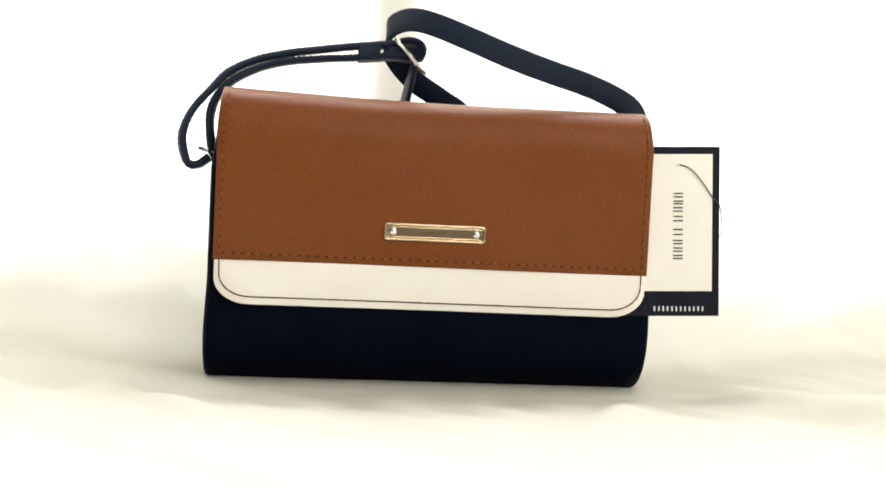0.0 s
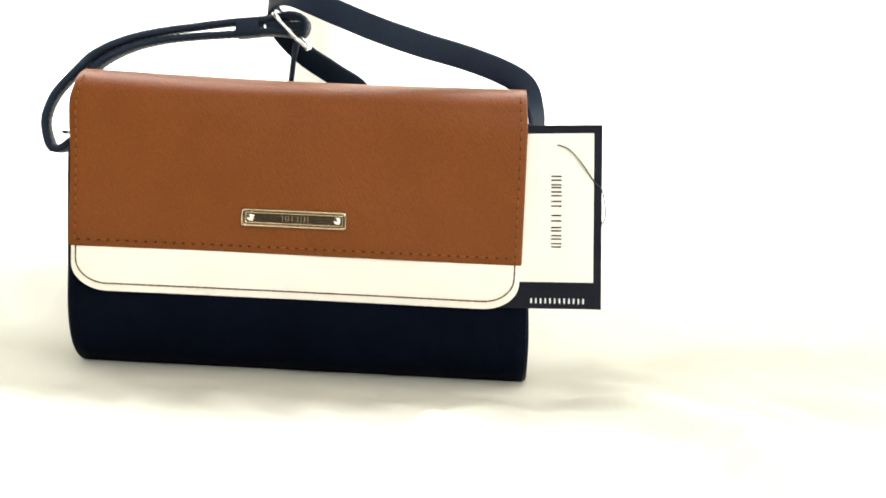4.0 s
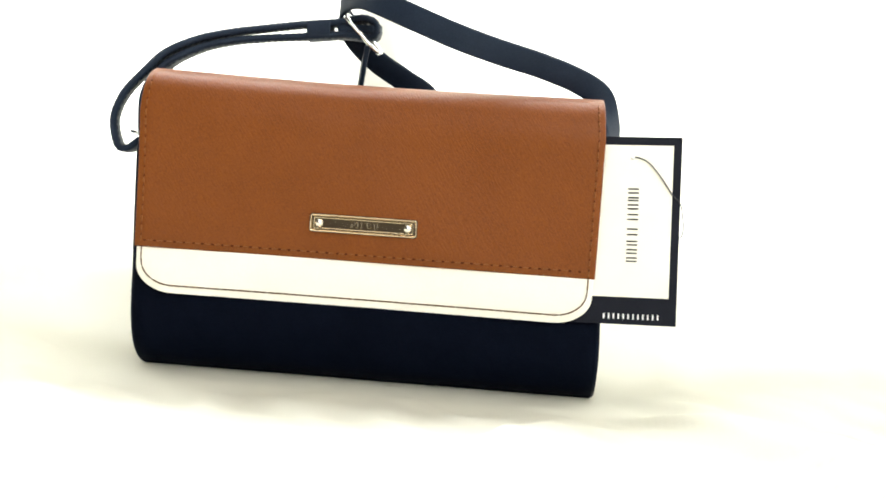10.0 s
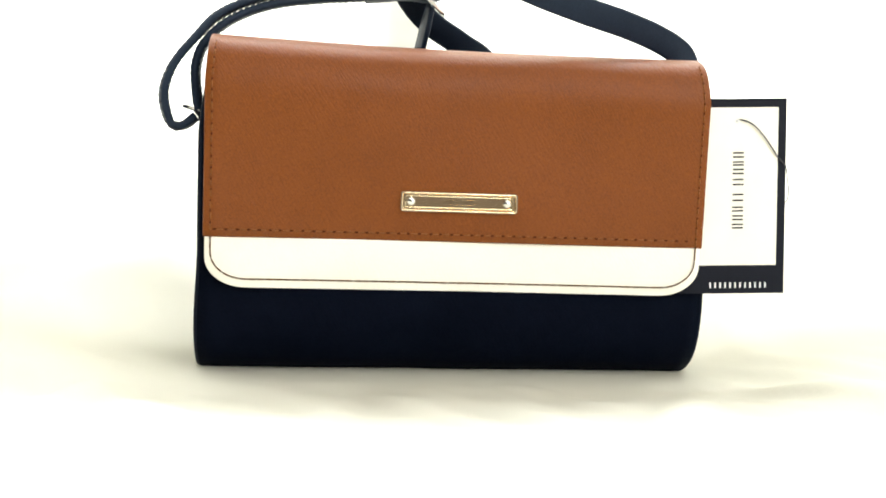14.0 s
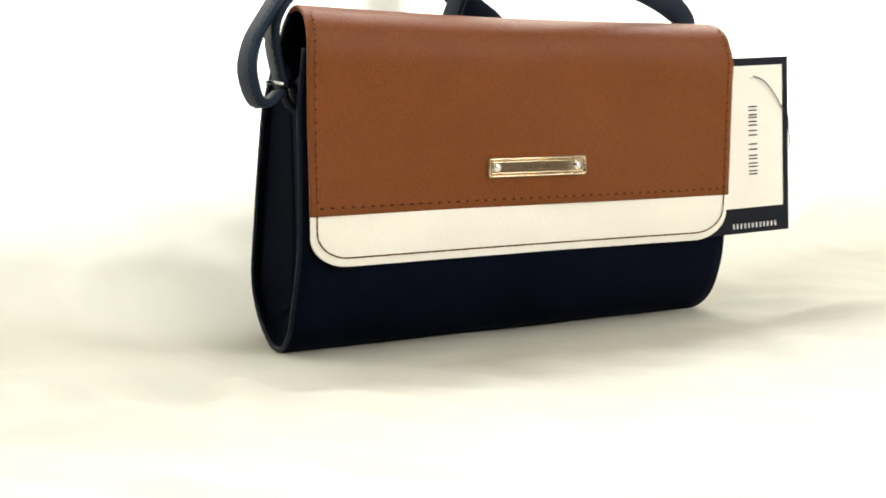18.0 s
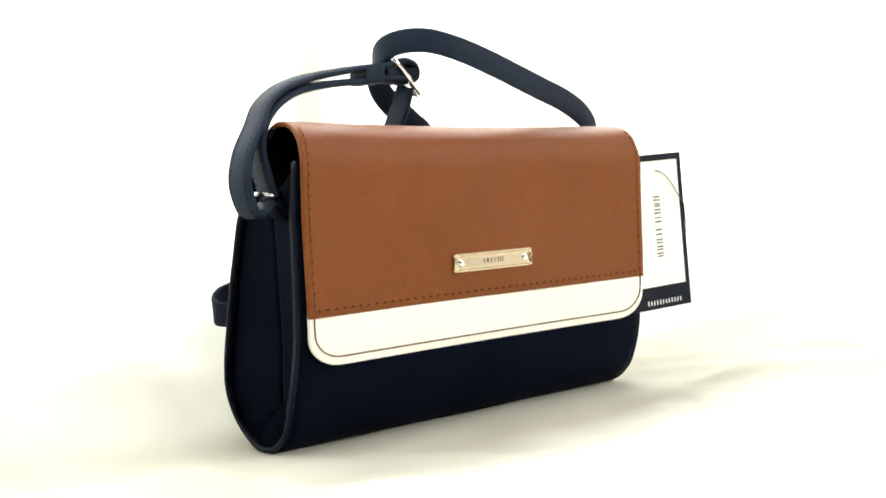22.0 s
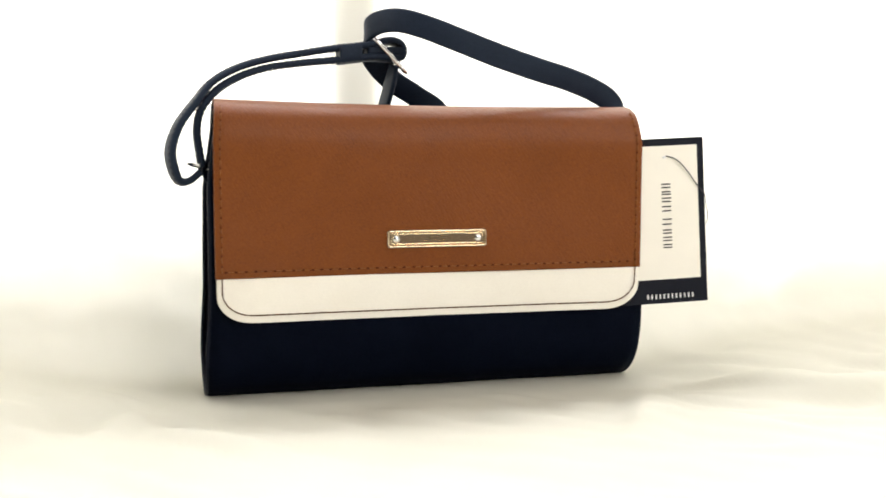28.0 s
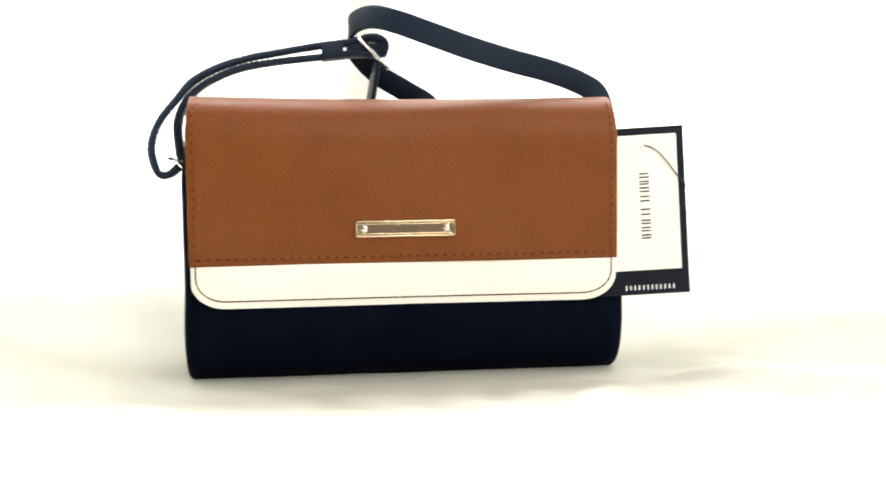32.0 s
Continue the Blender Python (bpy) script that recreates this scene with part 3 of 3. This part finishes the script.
for side in (-1, 1):
    line, norm = [], []
    for k, (y, z) in enumerate(FLAP):
        if k < 12:
            continue
        n = (0, fd[k][2], -fd[k][1])
        n = n if n[1] < 0 or n[2] > 0.5 else (0, -n[1], -n[2])
        p = flap_point(side * (flap_half(y, z) - 0.0030), y, z)
        line.append((p[0], p[1] + n[1] * 0.0001, p[2] + n[2] * 0.0001))
        norm.append(n)
    bag_part("stitching", stitches("side_seam", line, norm, 0.0045, 0.0010, 0.00038), SIDE_HOLES, flap, "row of dark needle holes")
    bag_part("stitching", stitches("side_thread", line[1:], norm[1:], 0.0045, 0.0029, 0.00040), TAN_THREAD, flap, "row of tan thread stitches")
seam = [(-0.1042, 0.0615)] + [(-0.1042, z) for z in np.linspace(0.054, 0.0500, 4)]
seam += [(-0.1042 + 0.0145 * (1 - math.cos(a)), 0.0495 - 0.0112 * math.sin(a)) for a in np.linspace(0.05, math.pi / 2, 12)]
seam += [(x, 0.0383) for x in np.linspace(-0.085, 0.0, 20)]
seam += [(-x, z) for x, z in seam[-2::-1]]
line = [(x, band_y(z) + flap_skew(x) - 0.00022, z) for x, z in seam]
bag_part("stitching", stitches("band_seam", line, [(0, -1, 0.05)] * len(line), 0.0037, 0.0042, 0.00037), BROWN_THREAD, band, "row of brown thread stitches")

# name plate
plate_at = Vector((0, -0.0020, 0.0730))


def rounded(w, h, r, y, steps=6):
    """Outline of a rectangle with round corners, upright, round the plate's middle."""
    out = []
    for cx, cz, a0 in ((w / 2 - r, h / 2 - r, 0), (-w / 2 + r, h / 2 - r, 90), (-w / 2 + r, -h / 2 + r, 180), (w / 2 - r, -h / 2 + r, 270)):
        for a in np.linspace(a0, a0 + 90, steps):
            out.append(plate_at + Vector((cx + r * math.cos(radians(a)), y, cz + r * math.sin(radians(a)))))
    return out


layers = [rounded(0.0508, 0.0092, 0.0016, 0.0012), rounded(0.0508, 0.0092, 0.0016, -0.0002), rounded(0.0502, 0.0086, 0.0013, -0.0008), rounded(0.0484, 0.0068, 0.0009, -0.0008), rounded(0.0478, 0.0062, 0.0008, -0.0003)]
bm = sweep("name_plate", layers, layers)
for f in bm.faces:
    f.smooth = False
plate = bag_part("name_plate", bm, GOLD, None, "pale gold metal name plate")
part("rim", tube("rim", rounded(0.0490, 0.0074, 0.0010, -0.0009), 0.00030, 8, True), GOLD, plate)
part("rim", tube("rim", rounded(0.0460, 0.0048, 0.0006, -0.0004), 0.00022, 6, True), GOLD, plate)
for side in (-1, 1):
    bm = bmesh.new()
    bmesh.ops.create_uvsphere(bm, u_segments=16, v_segments=10, radius=0.0018)
    bmesh.ops.transform(bm, matrix=Matrix.Translation(plate_at + Vector((side * 0.0206, -0.0006, 0))) @ Matrix.Diagonal((1, 0.6, 1, 1)), verts=bm.verts)
    for f in bm.faces:
        f.smooth = True
    part("rivet", bm, STEEL, plate, "domed metal rivet")
for x, wide in ((-0.0058, 0.0010), (-0.0040, 0.0004), (-0.0030, 0.0010), (-0.0011, 0.0008), (0.0013, 0.0014), (0.0032, 0.0008), (0.0048, 0.0008), (0.0063, 0.0009)):
    part("engraved_bar", box("engraved_bar", (wide, 0.0004, 0.0023), plate_at + Vector((x, -0.0004, 0.0001)), 0.0001, 1), GOLD, plate)

# rings and tabs at both ends
for side in (-1, 1):
    at = Vector((side * 0.1116, 0.0140, 0.1090))
    ring_line = [at + Vector((side * 0.0058 * math.cos(a), 0.0050 * math.sin(a), 0.0012 * math.cos(a))) for a in np.linspace(0, 2 * math.pi, 28, endpoint=False)]
    bag_part("ring", tube("ring", ring_line, 0.00085, 8, True), STEEL, None, "small nickel ring")
    rows = [(side * 0.1030, 0.014, 0.0985, 0, 1, 0), (side * 0.1075, 0.014, 0.1005, 0, 1, 0), (side * 0.1100, 0.014, 0.1055, 0, 1, 0), (side * 0.1088, 0.014, 0.1105, 0, 1, 0), (side * 0.1065, 0.014, 0.1085, 0, 1, 0), (side * 0.1050, 0.014, 0.0980, 0, 1, 0)]
    bag_part("ring_tab", ribbon("ring_tab", rows, 0.0085, 0.0016, 30)[0], NAVY)

# the strap, doubled through its buckle and looped loosely over and behind the bag
bag_part("strap", ribbon("strap", [
    (0.1122, 0.0140, 0.1030, 0.3, 1, 0), (0.1130, 0.0160, 0.1075, 0.35, 1, 0), (0.1126, 0.0205, 0.118, 0.4, 0.9, 0.2), (0.1116, 0.0270, 0.1308, 0.3, 0.6, 0.6), (0.1058, 0.0275, 0.1424, 0.25, 0.0, 0.9),
    (0.0942, 0.0238, 0.1487, 0.25, -0.3, 0.85), (0.0768, 0.0182, 0.1539, 0.2, -0.35, 0.9), (0.0568, 0.0132, 0.1584, 0.2, -0.25, 0.95), (0.0360, 0.0102, 0.1642, 0.2, -0.15, 0.95),
    (0.0164, 0.0110, 0.1714, 0.25, -0.1, 0.95), (-0.0002, 0.0155, 0.1782, 0.2, 0, 0.95), (-0.0112, 0.0235, 0.1824, 0.1, 0, 0.95), (-0.0190, 0.0334, 0.1830, 0, 0, 0.95), (-0.0240, 0.0425, 0.1800, 0, 0, 0.95),
    (-0.0225, 0.0525, 0.1730, 0.2, -0.1, 0.9), (-0.0160, 0.0580, 0.1640, 0.5, -0.3, 0.75), (-0.0064, 0.0615, 0.1558, 0.6, -0.3, 0.65), (0.0072, 0.0640, 0.1478, 0.6, -0.2, 0.65), (0.0212, 0.0665, 0.1380, 0.6, 0.1, 0.7),
    (0.030, 0.073, 0.115, 0.7, 0, 0.5), (0.032, 0.083, 0.092, 0.8, 0, 0.3), (0.010, 0.090, 0.074, 0.6, 0, 0.7), (-0.035, 0.101, 0.068, 0, 0, 1),
    (-0.066, 0.109, 0.0665, 0, 0, 1), (-0.0850, 0.1105, 0.0628, 0, 0, 1), (-0.0935, 0.1050, 0.0575, 0, 0.1, 1), (-0.0930, 0.0975, 0.0548, 0, 0.2, 1),
    (-0.079, 0.088, 0.0560, 0, 0.1, 1), (-0.05, 0.0800, 0.064, -0.2, 0.2, 1), (-0.028, 0.071, 0.085, -0.8, 0.3, 0.4), (-0.019, 0.0645, 0.115, -0.4, 1, 0.1),
    (-0.0140, 0.0520, 0.142, -0.2, 1, 0.1), (-0.0120, 0.0465, 0.153, -0.2, 1, 0.1), (-0.0100, 0.044, 0.1625, -0.1, 1, 0)], 0.0122, 0.0027, 420)[0], STRAP, None, "narrow navy leather shoulder strap")
low_rows = [
    (-0.1120, 0.0140, 0.1060, 0, 1, 0), (-0.1168, 0.0135, 0.1022, 0, 1, 0), (-0.1216, 0.0125, 0.1020, -0.1, 1, 0), (-0.1244, 0.0122, 0.1078, -0.2, 1, 0), (-0.1254, 0.0124, 0.1168, -0.22, 1, 0),
    (-0.1217, 0.0142, 0.1280, -0.2, 1, 0), (-0.1136, 0.0180, 0.1394, -0.1, 1, 0.1), (-0.1052, 0.0238, 0.1497, 0, 1, 0.1), (-0.0924, 0.0298, 0.1577, 0, 1, 0.1), (-0.0772, 0.0352, 0.1630, 0, 1, 0.1),
    (-0.0610, 0.0393, 0.1666, 0, 1, 0.1), (-0.0430, 0.0420, 0.1700, 0, 1, 0.1), (-0.0250, 0.0430, 0.1722, 0, 1, 0.05), (-0.0135, 0.0435, 0.1748, 0, 1, 0), (-0.0072, 0.0440, 0.1732, 0, 1, 0), (-0.0058, 0.0440, 0.1694, 0, 1, 0),
    (-0.0085, 0.0437, 0.1656, 0, 1, 0), (-0.0220, 0.0430, 0.1660, 0, 1, 0), (-0.0430, 0.0420, 0.1640, 0, 1, 0.1), (-0.0610, 0.0395, 0.1618, 0, 1, 0.1), (-0.0770, 0.0356, 0.1588, 0, 1, 0.1), (-0.0905, 0.0308, 0.1540, 0, 1, 0.1), (-0.1025, 0.0256, 0.1464, 0, 1, 0.1),
    (-0.1100, 0.0215, 0.1372, 0, 1, 0.1), (-0.1128, 0.0182, 0.1270, 0, 1, 0), (-0.1120, 0.0156, 0.1160, 0, 1, 0), (-0.1108, 0.0142, 0.1075, 0, 1, 0)]
bm, frames = ribbon("strap_end", low_rows, 0.0132, 0.0033, 240)
strap_end = bag_part("strap_end", bm, STRAP, None, "doubled navy leather strap end with stitched edges")
for edge in (-1, 1):
    line = [q + a * edge * 0.0044 - n * 0.0017 for q, t, a, n in frames[6:]]
    bag_part("stitching", stitches("strap_seam", line, [-n for q, t, a, n in frames[6:]], 0.0030, 0.0022, 0.00018), NAVY_THREAD, strap_end)
    line = [q + a * edge * 0.0044 + n * 0.0017 for q, t, a, n in frames[6:]]
    bag_part("stitching", stitches("strap_seam", line, [n for q, t, a, n in frames[6:]], 0.0030, 0.0022, 0.00018), NAVY_THREAD, strap_end)
# leather sleeve round both layers, up to the buckle
sleeve = [(-0.0400, 0.0422, 0.1668), (-0.0375, 0.0424, 0.1671), (-0.0330, 0.0427, 0.1677), (-0.0300, 0.0428, 0.1681), (-0.0285, 0.0428, 0.1682)]
rings = []
for p in smooth_curve(sleeve, 14):
    ring = []
    for a in np.linspace(0, 2 * math.pi, 24, endpoint=False):
        c, s = math.cos(a), math.sin(a)
        c, s = math.copysign(abs(c) ** 0.4, c), math.copysign(abs(s) ** 0.6, s)
        ring.append(p + np.array((0, 0.0071 * c, 0.0048 * s)))
    rings.append(ring)
bag_part("keeper", sweep("keeper", sleeve, rings), STRAP, strap_end, "navy leather keeper sleeve")

bag_part("strap_tip", box("strap_tip", (0.0190, 0.0118, 0.0044), (-0.0158, 0.0434, 0.1692), 0.0012), STRAP, strap_end)

# buckle
ax, bx = Vector((0.71, 0.14, -0.69)).normalized(), Vector((0.10, 1.0, 0.21))
bx = (bx - ax * bx.dot(ax)).normalized()
mid = Vector((-0.0126, 0.0420, 0.1672))
line = []
for a in np.linspace(0, 2 * math.pi, 64, endpoint=False):
    c, s = math.cos(a), math.sin(a)
    c, s = math.copysign(abs(c) ** 0.45, c), math.copysign(abs(s) ** 0.45, s)
    line.append(mid + ax * 0.0122 * c + bx * 0.0046 * s)
buckle = bag_part("buckle", tube("buckle", line, 0.0012, 8, True), STEEL, None, "nickel frame buckle")
part("prong", tube("prong", [mid + ax * s * 0.0125 + ax.cross(bx) * 0.0013 * math.cos(s * 1.5) for s in np.linspace(-0.2, 1.0, 12)], 0.0009, 8), STEEL, buckle)
part("bar", tube("bar", [mid - ax * 0.0006 + bx * s * 0.0053 for s in np.linspace(-1, 1, 8)], 0.0014, 8), STEEL, buckle)

# ---- the hang tag ----
tag = thing("hang_tag", "cream card hang tag, charcoal border, tucked behind handbag flap", "tag", (0.1176, -0.0019, 0.0791))
tag.rotation_euler = (radians(1.6), radians(-2.4), radians(-7))
TW, TH = 0.0524, 0.0854


def tag_part(name, data, material, parent=tag, label=""):
    return part(name, data, material, parent, label)


tag_part("card", box("card", (TW, 0.0006, TH), (0, 0, 0), 0.0002, 1), CARD_DARK, tag, "charcoal printed card")
tag_part("panel", box("panel", (TW - 0.0074, 0.0003, 0.0690), (0, -0.00045, 0.0044)), CARD, tag, "cream printed panel")
# marks printed on it: rows of small plain bars
z = 0.0200
for step in (0.0042, 0.0030, 0.0042, 0.0052, 0.0060, 0.0038, 0.0038, 0.0036):
    for k in (0.2, 0.62):
        tag_part("printed_bar", box("printed_bar", (0.0048, 0.0002, 0.00066), (0.0053, -0.00062, z - step * k)), INK)
    z -= step
    if abs(step - 0.0052) < 1e-6:
        z -= 0.0012
for k in range(12):
    tag_part("printed_bar", box("printed_bar", (0.0007, 0.0002, 0.0024), (-0.0062 + k * 0.0022, -0.0004, -0.0390)), WHITE_INK)
# elastic thread from the hole to the card's edge and round it
hole = Vector((0.0055, -0.0007, 0.0330))
thread = smooth_curve([hole + Vector((-0.001, 0.0006, 0)), hole + Vector((0.001, -0.0004, 0.0004)), hole + Vector((0.0060, -0.0008, -0.0018)), hole + Vector((0.0115, -0.0010, -0.0080)),
                       hole + Vector((0.0170, -0.0006, -0.0160)), hole + Vector((0.0207, 0.0004, -0.0200)), hole + Vector((0.0218, 0.0016, -0.0255)), hole + Vector((0.0224, 0.0016, -0.0300)), hole + Vector((0.0218, 0.0012, -0.0345)), hole + Vector((0.0190, 0.0012, -0.0370))], 60)
tag_part("elastic", tube("elastic", thread, 0.00028, 6), ELASTIC, tag, "thin black elastic thread")
# White bead drawn for the pale spot at the hole.
bm = bmesh.new()
bmesh.ops.create_uvsphere(bm, u_segments=12, v_segments=8, radius=0.0009)
bmesh.ops.transform(bm, matrix=Matrix.Translation(hole + Vector((-0.0007, -0.0001, 0))) @ Matrix.Diagonal((1.2, 0.5, 0.8, 1)), verts=bm.verts)
tag_part("white_bead", bm, WHITE_INK, tag, "small white bead at the hole")
